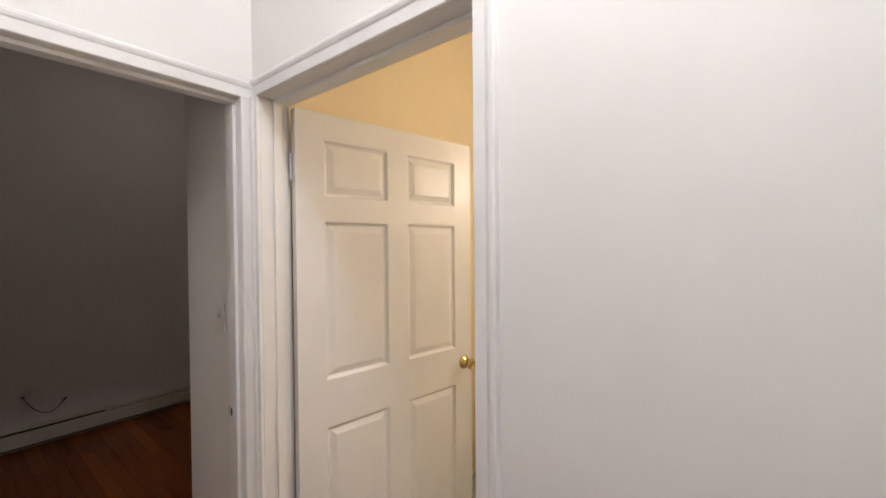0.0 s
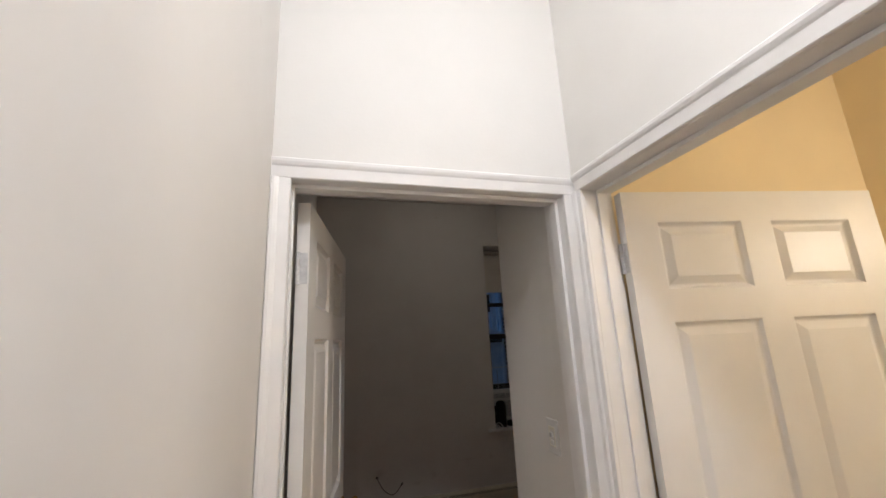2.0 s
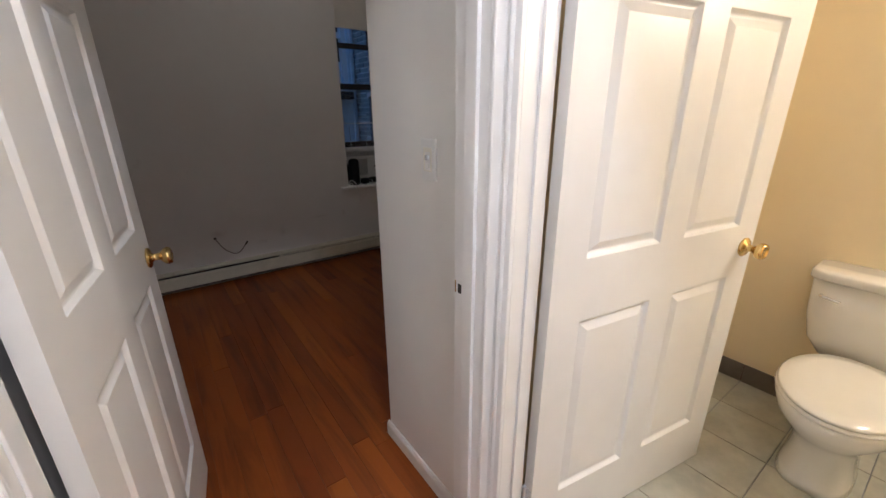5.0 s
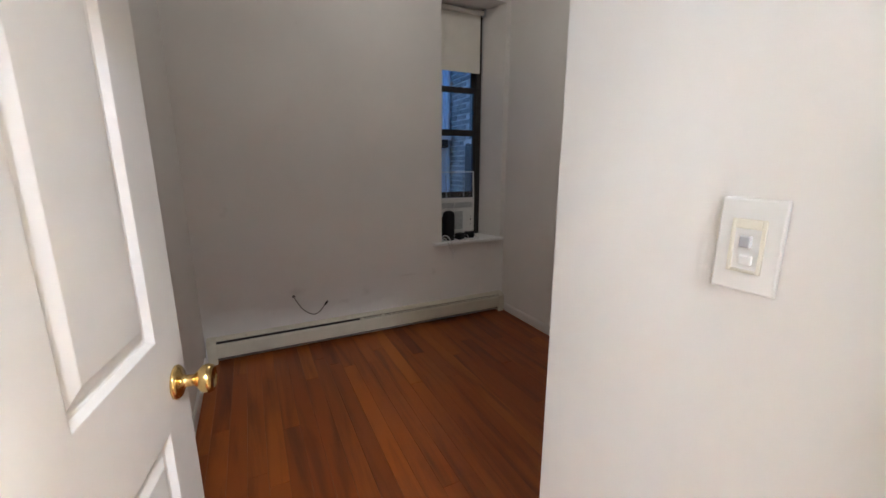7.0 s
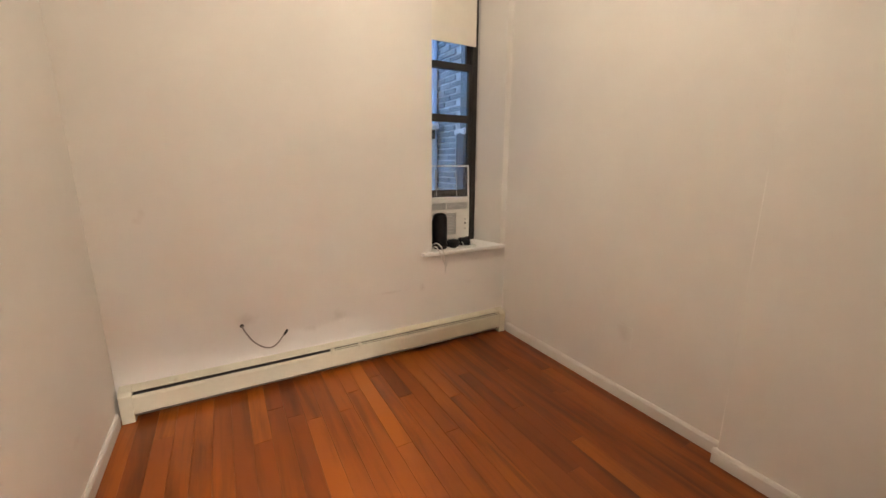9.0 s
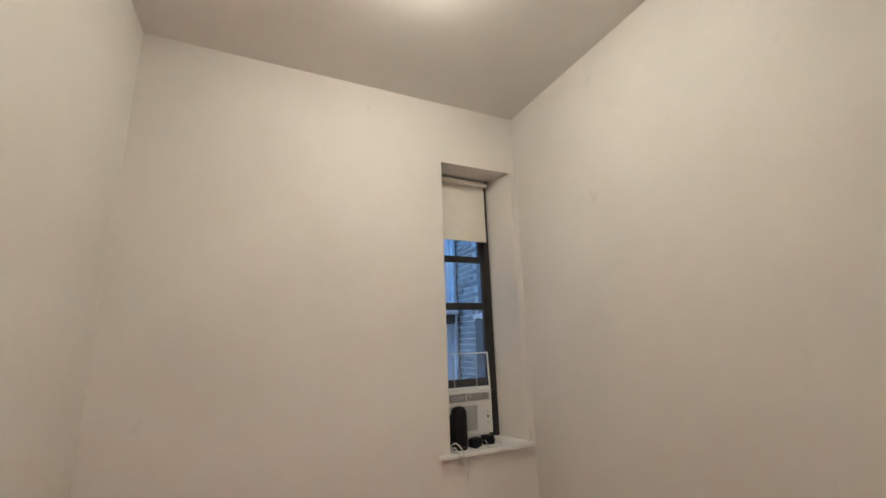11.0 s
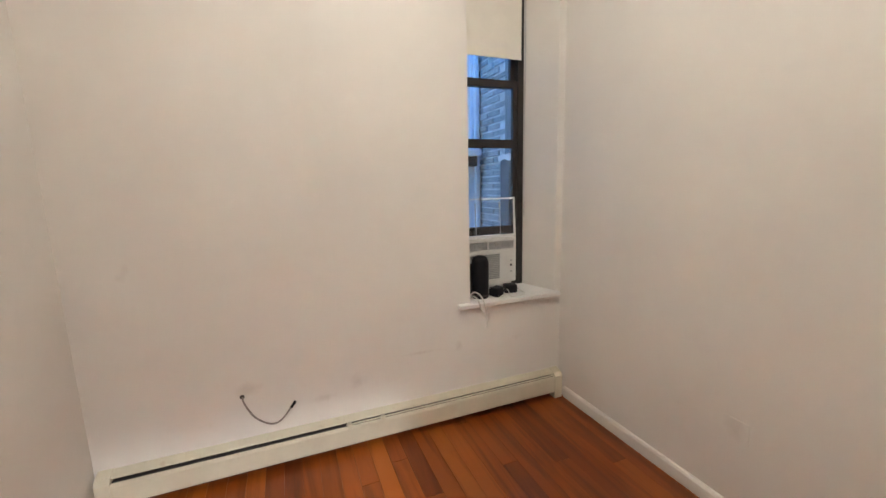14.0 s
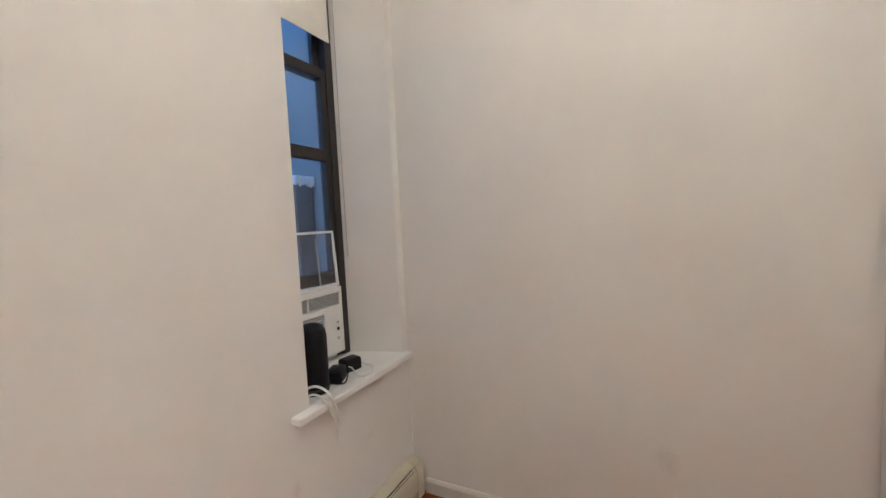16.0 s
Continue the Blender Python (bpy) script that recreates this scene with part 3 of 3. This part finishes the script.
speaker = thing("speaker", "black upright rounded speaker on the sill", "speaker")
bm = bmesh.new()
lathe(bm, [(0, 0.0), (0.046, 0.0), (0.050, 0.006), (0.051, 0.02), (0.051, 0.205), (0.048, 0.228), (0.038, 0.245), (0.022, 0.252), (0, 0.253)], Matrix.Translation((2.240, YF + 0.068, WZ0)), 32)
part("body", bm, BLACK, speaker, smooth=True)
bm = bmesh.new()
lathe(bm, [(0.0512, 0.016), (0.0525, 0.018), (0.0525, 0.022), (0.0512, 0.024)], Matrix.Translation((2.240, YF + 0.068, WZ0)), 32)
part("base_ring", bm, DARK, speaker)
router = thing("router", "small black router standing behind the speaker", "router")
boxes("case", [(2.198, 2.232, YF + 0.13, YF + 0.165, WZ0, WZ0 + 0.19)], BLACK, router, bevel=0.004)
boxes("label_strip", [(2.196, 2.198, YF + 0.136, YF + 0.158, WZ0 + 0.10, WZ0 + 0.14)], PLASTIC, router, "white sticker")


def adapter(x, y, turn, label):
    ob = thing("power_adapter", label, "power adapter", "adapters on the sill")
    m_ = pose(x, y, WZ0, 0, 0, turn)
    bm = bmesh.new()
    box(bm, -0.040, 0.040, -0.030, 0.030, 0.001, 0.054, m_)
    round_edges(bm, 0.010, 3)
    part("case", bm, BLACK, ob, smooth=True)
    for s in (-0.008, 0.008):
        bm = bmesh.new()
        box(bm, 0.040, 0.056, s - 0.003, s + 0.003, 0.020, 0.024, m_)
        part("prong", bm, CHROME, ob)
    return ob


adapter(2.345, YF + 0.060, 24, "black power adapter lying by the speaker")
adapter(2.455, YF + 0.085, -12, "black power adapter beside coiled cable")


def cord(name, label, pts, r, mat):
    bm = bmesh.new()
    tube(bm, pts, r)
    return tagged(part(name, bm, mat, smooth=True), label, "cable")


yo = YF - 0.046
cord("cable", "white cable hanging over the window sill", [(2.175, YF + 0.10, WZ0 + 0.004), (2.180, YF + 0.02, WZ0 + 0.05), (2.195, YF - 0.03, WZ0 + 0.035), (2.212, yo - 0.004, WZ0 - 0.02), (2.222, yo - 0.004, 0.60), (2.224, yo, 0.545)], 0.0044, CABLE)
cord("cable", "white cable looping over the sill edge", [(2.165, YF + 0.06, WZ0 + 0.004), (2.168, YF + 0.0, WZ0 + 0.03), (2.176, yo, WZ0 + 0.004), (2.20, yo - 0.004, 0.64), (2.228, yo - 0.003, 0.585), (2.236, yo, 0.63)], 0.0040, CABLE)
cord("cable", "pale cable coiled across the sill", [(2.40, YF + 0.15, WZ0 + 0.004), (2.42, YF + 0.06, WZ0 + 0.03), (2.405, YF + 0.0, WZ0 + 0.005), (2.45, YF - 0.02, WZ0 + 0.004), (2.52, YF + 0.02, WZ0 + 0.004), (2.53, YF + 0.08, WZ0 + 0.004), (2.47, YF + 0.10, WZ0 + 0.045)], 0.0026, CABLE)
cord("cable", "black cable from the power adapters", [(2.30, YF + 0.03, WZ0 + 0.01), (2.335, YF + 0.01, WZ0 + 0.006), (2.38, YF + 0.03, WZ0 + 0.03), (2.43, YF + 0.05, WZ0 + 0.02)], 0.003, BLACK)

wire = thing("coaxial_cable", "grey cable sticking out of the wall", "cable")
bm = bmesh.new()
tube(bm, [(0.935, YF + 0.004, 0.392), (0.945, YF - 0.03, 0.372), (0.985, YF - 0.05, 0.305), (1.045, YF - 0.055, 0.258), (1.095, YF - 0.055, 0.262), (1.150, YF - 0.045, 0.318)], 0.0042)
part("cord", bm, WIRE, wire, smooth=True)
bm = bmesh.new()
tube(bm, [(1.146, YF - 0.046, 0.312), (1.168, YF - 0.042, 0.338)], 0.0070)
part("connector", bm, BLACK, wire, "black threaded connector")
# near-black disc on the wall in place of the hole's shade
bm = bmesh.new()
lathe(bm, [(0, 0), (0.011, 0), (0.009, 0.003), (0, 0.003)], Matrix.Translation((0.935, YF - 0.0002, 0.392)) @ Matrix.Rotation(radians(90), 4, 'X'), 16)
part("wall_hole", bm, DARK, wire, "dark disc painting the shade of a hole in the plaster")


# ---- switch and outlet ----
switch = thing("light_switch", "white rocker switch plate on the wall", "light switch")
SX = XS - 0.0005
boxes("plate", [(SX - 0.007, SX, 0.264, 0.336, 1.193, 1.309)], PLASTIC, switch, bevel=0.003)
boxes("bezel", [(SX - 0.0095, SX - 0.007, 0.281, 0.286, 1.218, 1.284), (SX - 0.0095, SX - 0.007, 0.314, 0.319, 1.218, 1.284), (SX - 0.0095, SX - 0.007, 0.286, 0.314, 1.272, 1.284), (SX - 0.0095, SX - 0.007, 0.286, 0.314, 1.218, 1.222)], IVORY, switch, "yellowed ivory bezel", bevel=0.001)
boxes("insert", [(SX - 0.0080, SX - 0.0068, 0.286, 0.314, 1.222, 1.272)], PLASTIC, switch)
boxes("toggle", [(SX - 0.0150, SX - 0.0078, 0.294, 0.306, 1.250, 1.264)], GREYPL, switch, bevel=0.0015)
boxes("toggle", [(SX - 0.0130, SX - 0.0078, 0.291, 0.305, 1.228, 1.240)], PLASTIC, switch, bevel=0.0015)
plate = thing("blank_plate", "painted-over blank outlet plate on the wall", "outlet plate")
boxes("cover", [(XR - 0.0035, XR - 0.0003, 1.855, 1.927, 0.315, 0.430)], WALL_BED, plate, bevel=0.001)
for z in (0.33, 0.415):
    bm = bmesh.new()
    lathe(bm, [(0, 0), (0.003, 0), (0.003, 0.001), (0, 0.0015)], Matrix.Translation((XR - 0.0035, 1.891, z)) @ Matrix.Rotation(radians(-90), 4, 'Y'), 10)
    part("screw", bm, WALL_BED, plate)


# ---- lamps ----
def ceiling_lamp(label, x, y, r, drop, glow, stem):
    lamp = thing("ceiling_lamp", label, "ceiling lamp")
    bm = bmesh.new()
    lathe(bm, [(0, 0), (r * 0.72, 0), (r * 0.72, -0.012), (r * 0.30, -0.02), (r * 0.30, -stem), (0, -stem)], Matrix.Translation((x, y, H - 0.0005)), 40)
    part("base", bm, TRIM, lamp, smooth=False)
    bm = bmesh.new()
    z = H - stem
    prof = [(0, 0.0)] + [(r * math.sin(radians(a)), -drop * math.cos(radians(a))) for a in range(90, -1, -10)]
    lathe(bm, prof, Matrix.Translation((x, y, z - 0.001)), 40)
    part("glass_bowl", bm, glow, lamp, "glowing frosted glass bowl", smooth=True)
    return lamp


ceiling_lamp("lit frosted glass ceiling lamp in the bedroom", 1.60, 1.84, 0.120, 0.105, BED_GLOW, 0.030)
ceiling_lamp("lit frosted glass ceiling lamp in the hall", 0.85, -1.34, 0.10, 0.09, HALL_GLOW, 0.22)
sconce = thing("wall_lamp", "lit glass wall lamp in the bathroom", "wall lamp")
boxes("back_plate", [(BX - 0.02, BX + 0.001, -1.34, -1.22, 1.92, 2.04)], CHROME, sconce, bevel=0.003)
bm = bmesh.new()
lathe(bm, [(0, -0.08), (0.045, -0.068), (0.075, -0.03), (0.08, 0), (0.075, 0.03), (0.045, 0.068), (0, 0.08)], Matrix.Translation((BX - 0.10, -1.28, 1.98)), 28)
part("globe", bm, BATH_GLOW, sconce, smooth=True)


# ---- toilet ----
toilet = thing("toilet", "cream-white ceramic toilet with closed lid", "toilet")
TY = -0.545


def oval(bm, sections, n=36):
    """Stack of ovals (x centre, z, half length, half width, squareness)."""
    rings = []
    for cx, z, a, b_, e in sections:
        loop = []
        for k in range(n):
            c, s = math.cos(2 * math.pi * k / n), math.sin(2 * math.pi * k / n)
            loop.append(bm.verts.new((cx + a * math.copysign(abs(c) ** e, c), TY + b_ * math.copysign(abs(s) ** e, s), z)))
        rings.append(loop)
    for p, q in zip(rings, rings[1:]):
        for k in range(n):
            j = (k + 1) % n
            bm.faces.new((p[k], p[j], q[j], q[k]))
    bm.faces.new(rings[0][::-1])
    bm.faces.new(rings[-1])
    bmesh.ops.recalc_face_normals(bm, faces=bm.faces)


bm = bmesh.new()
oval(bm, [(2.58, 0.0, 0.20, 0.115, 0.7), (2.58, 0.03, 0.195, 0.11, 0.75), (2.57, 0.16, 0.17, 0.095, 0.85), (2.53, 0.25, 0.20, 0.12, 0.9), (2.49, 0.33, 0.245, 0.165, 0.95), (2.48, 0.385, 0.262, 0.182, 1.0), (2.48, 0.400, 0.258, 0.178, 1.0)])
part("bowl", bm, CERAMIC, toilet, smooth=True)
bm = bmesh.new()
oval(bm, [(2.478, 0.402, 0.258, 0.180, 1.0), (2.478, 0.408, 0.265, 0.187, 1.0), (2.478, 0.416, 0.262, 0.184, 1.0)])
part("seat", bm, CERAMIC, toilet, smooth=True)
bm = bmesh.new()
oval(bm, [(2.478, 0.419, 0.256, 0.178, 1.0), (2.478, 0.426, 0.262, 0.184, 1.0), (2.478, 0.434, 0.255, 0.177, 1.0), (2.478, 0.439, 0.20, 0.13, 1.0)])
part("lid", bm, CERAMIC, toilet, smooth=True)
bm = bmesh.new()
oval(bm, [(2.850, 0.385, 0.075, 0.14, 0.4), (2.850, 0.45, 0.088, 0.185, 0.35), (2.848, 0.56, 0.094, 0.208, 0.32), (2.848, 0.715, 0.096, 0.218, 0.3)], 48)
part("tank", bm, CERAMIC, toilet, smooth=True)
bm = bmesh.new()
oval(bm, [(2.846, 0.717, 0.100, 0.224, 0.28), (2.846, 0.725, 0.104, 0.230, 0.28), (2.846, 0.748, 0.104, 0.230, 0.28), (2.846, 0.758, 0.096, 0.222, 0.28)], 48)
part("tank_lid", bm, CERAMIC, toilet, smooth=True)
bm = bmesh.new()
tube(bm, [(2.756, -0.372, 0.655), (2.738, -0.374, 0.655), (2.736, -0.40, 0.652), (2.737, -0.435, 0.646)], 0.006)
part("flush_lever", bm, CHROME, toilet, "chrome flush lever", smooth=True)


# ---- outside ----
structure(boxes("ground", [(-60, 60, YF + 0.32, 80, -3.2, -3.0)], STONE), "grey concrete courtyard ground", "ground")
OX, OY = 2.995, 4.50
WA, WB, WC, WD = 2.12, 2.90, 1.68, 3.10      # neighbour's window beside the corner
STOREY = 3.0
TOP = 4.4
house = thing("neighbour_building", "pale facade across the narrow courtyard", "building")
WIN = [(a, b, WC + k * STOREY, WD + k * STOREY) for a, b in ((WA, WB), (0.6, 1.4)) for k in (-1, 0)]
bm = bmesh.new()
xs = [-2.0, 0.6, 1.4, WA, WB, OX]
for a, b in zip(xs, xs[1:]):
    if (a, b) in ((0.6, 1.4), (WA, WB)):
        zs = [-3.0] + [z for k in (-1, 0) for z in (WC + k * STOREY, WD + k * STOREY)] + [TOP]
        for z0, z1 in zip(zs[::2], zs[1::2]):
            box(bm, a, b, OY, OY + 0.3, z0, z1)
    else:
        box(bm, a, b, OY, OY + 0.3, -3.0, TOP)
box(bm, -2.0, OX, OY + 0.6, OY + 0.7, -3.0, TOP)
part("wall", bm, FACADE, house)
boxes("cornice", [(-2.0, OX, OY - 0.15, OY + 0.3, TOP, TOP + 0.2)], FACADE, house, bevel=0.02)
for a, b, c, d in WIN:
    mid = c + (d - c) * 0.42
    w = boxes("window", [(a, a + 0.06, OY + 0.02, OY + 0.12, c, d), (b - 0.06, b, OY + 0.02, OY + 0.12, c, d), (a, b, OY + 0.05, OY + 0.12, d - 0.05, d), (a, b, OY + 0.05, OY + 0.12, c, c + 0.06), (a, b, OY + 0.05, OY + 0.12, mid - 0.03, mid + 0.03)], TRIM, house, "white painted window frame")
    boxes("pane", [(a + 0.05, b - 0.05, OY + 0.10, OY + 0.106, c + 0.30, d - 0.05)], DARK, w)
    boxes("panel", [(a + 0.05, b - 0.05, OY + 0.09, OY + 0.11, c + 0.05, c + 0.30)], FACADE, w, "pale lower panel")
    boxes("sill", [(a - 0.06, b + 0.03, OY - 0.16, OY + 0.1, c - 0.06, c)], TRIM, w, bevel=0.012)
    # near-black block that paints the shade below the sill
    boxes("sill_shade", [(a - 0.02, b, OY - 0.13, OY, c - 0.15, c - 0.06)], DARK, w, "dark block painting the shade under the sill", bevel=0.01)
boxes("conduit", [(OX - 0.07, OX - 0.04, OY - 0.05, OY - 0.005, -3, TOP)], FACADE, house)

side = thing("brick_building", "blue-grey brick side wall with smeared mortar", "building")
BY = 4.02            # where the bricks end and smooth render begins
boxes("wall", [(OX + 0.004, OX + 0.4, BY, OY + 0.7, -3.0, TOP + 0.1)], MORTAR, side)
boxes("rendered_wall", [(OX - 0.012, OX + 0.4, 3.36, BY, -3.0, TOP + 0.1)], STUCCO, side, "smooth grey rendered wall")
rng = random.Random(5)
verts, faces = [], []
j = lambda k=0.004: rng.uniform(-k, k)
for r in range(92):
    z = -1.0 + r * 0.058
    y = BY + (0.11 if r % 2 else 0.0)
    while y < OY - 0.02:
        y1 = min(y + 0.200 + j(0.008), OY - 0.005)
        d = OX - 0.003 - rng.random() * 0.012
        n = len(verts)
        lo, hi = z + 0.003 + j(), z + 0.040 + j(0.007)
        verts += [(OX + 0.006, y, z), (OX + 0.006, y1, z), (OX + 0.006, y1, z + 0.045), (OX + 0.006, y, z + 0.045),
                  (d + j(), y + 0.004, lo), (d + j(), y1 - 0.004, lo + j()), (d + j(), y1 - 0.004, hi), (d + j(), y + 0.004, hi + j())]
        faces += [(n + 4, n + 7, n + 6, n + 5), (n, n + 4, n + 5, n + 1), (n + 3, n + 2, n + 6, n + 7), (n, n + 3, n + 7, n + 4), (n + 1, n + 5, n + 6, n + 2)]
        y += 0.215
me = bpy.data.meshes.new("bricks")
me.from_pydata(verts, [], faces)
me.materials.append(BRICK)
ob = new("bricks", me)
ob.parent = side
tagged(ob, "blue-grey bricks with pale smeared joints", kind="stuff")

# ragged pale strip standing in for a reflection in the glass, on an added dark block
stand_in = thing("reflection_base", "dark block added under a pale strip standing in for a reflection", "wall")
boxes("wall", [(2.84, OX - 0.014, 3.72, 3.86, -3.0, 1.555)], DARKWALL, stand_in, bevel=0.01)
bm = bmesh.new()
rng = random.Random(3)
n = 14
rows_ = []
for k in range(n + 1):
    x = 2.83 + (OX - 0.02 - 2.83) * k / n
    drop = rng.uniform(0.005, 0.04)
    rows_.append([bm.verts.new(p) for p in ((x, 3.705, 1.56 - drop), (x, 3.700, 1.580 + rng.uniform(-0.008, 0.012)), (x, 3.79, 1.592 + rng.uniform(-0.008, 0.015)), (x, 3.875, 1.575), (x, 3.87, 1.56 - drop), (x, 3.79, 1.557))])
for p, q in zip(rows_, rows_[1:]):
    for k in range(6):
        bm.faces.new((p[k], p[(k + 1) % 6], q[(k + 1) % 6], q[k]))
bm.faces.new(rows_[0])
bm.faces.new(rows_[-1][::-1])
bmesh.ops.recalc_face_normals(bm, faces=bm.faces)
part("reflection_strip", bm, TRIM, stand_in, "pale ragged strip standing in for a reflection in the glass")


# ---- floor strips ----
def unit_strip():
    bm = bmesh.new()
    c = 0.007
    top = [(c, 0.0012, 0), (1 - c, 0.0012, 0), (1 - c, 0.9988, 0), (c, 0.9988, 0)]
    mid = [(0.005, 0.0004, -0.0007), (0.995, 0.0004, -0.0007), (0.995, 0.9996, -0.0007), (0.005, 0.9996, -0.0007)]
    low = [(x, y, -0.010) for x, y, z in mid]
    loops = [[bm.verts.new(v) for v in l] for l in (top, mid, low)]
    bm.faces.new(loops[0])
    for p, q in zip(loops, loops[1:]):
        for k in range(4):
            bm.faces.new((p[k], q[k], q[(k + 1) % 4], p[(k + 1) % 4]))
    bmesh.ops.recalc_face_normals(bm, faces=bm.faces)
    me = bpy.data.meshes.new("floor_strip")
    bm.to_mesh(me)
    bm.free()
    me.materials.append(STRIP)
    return me


strip = unit_strip()
rng = random.Random(11)
SW = 0.0830
x = XL
while x < XR:
    w = min(SW, XR - x)
    y = (-1.9 if x < XH + 0.03 else YB - 0.02) - rng.random() * 0.7
    start = -2.0 if x < XH + 0.03 else YB - 0.02
    while y < YF:
        ln = rng.choice((0.9, 1.2, 1.5, 1.9, 2.3))
        y0, y1 = max(y, start), min(y + ln, YF)
        if y1 - y0 > 0.02:
            ob = new("floor_strip", strip)
            ob.parent = floor
            ob.location = (x, y0, 0.0005 + rng.random() * 0.0006)
            ob.scale = (w, y1 - y0, 1)
        y += ln
    x += SW
boxes("threshold", [(1.292, 1.352, BF, BN, -0.003, 0.010)], CERAMIC, bath_floor, "pale stone threshold", bevel=0.003)

# bathroom floor tiles and dark tile base
tile = None
for i in range(6):
    for k in range(7):
        x0, y0 = 1.355 + i * 0.268, BY0 + k * 0.266
        if tile is None:
            t_ob = boxes("tile", [(0, 0.264, 0, 0.262, -0.010, 0.0)], TILE, bath_floor, bevel=0.0015)
            tile = t_ob.data
        else:
            t_ob = new("tile", tile)
            t_ob.parent = bath_floor
        t_ob.location = (x0, y0, 0.002)
base = None
bath_base = structure(boxes("bathroom_baseboard", [(BX - 0.004, BX, BY0, BY1, 0.003, 0.10)], GAP), "dark taupe tile base", "baseboard")
for k in range(7):
    b0 = boxes("base_tile", [(BX - 0.012, BX - 0.003, BY0 + k * 0.266, BY0 + k * 0.266 + 0.262, 0.004, 0.105)], BASETILE, bath_base, bevel=0.0015)
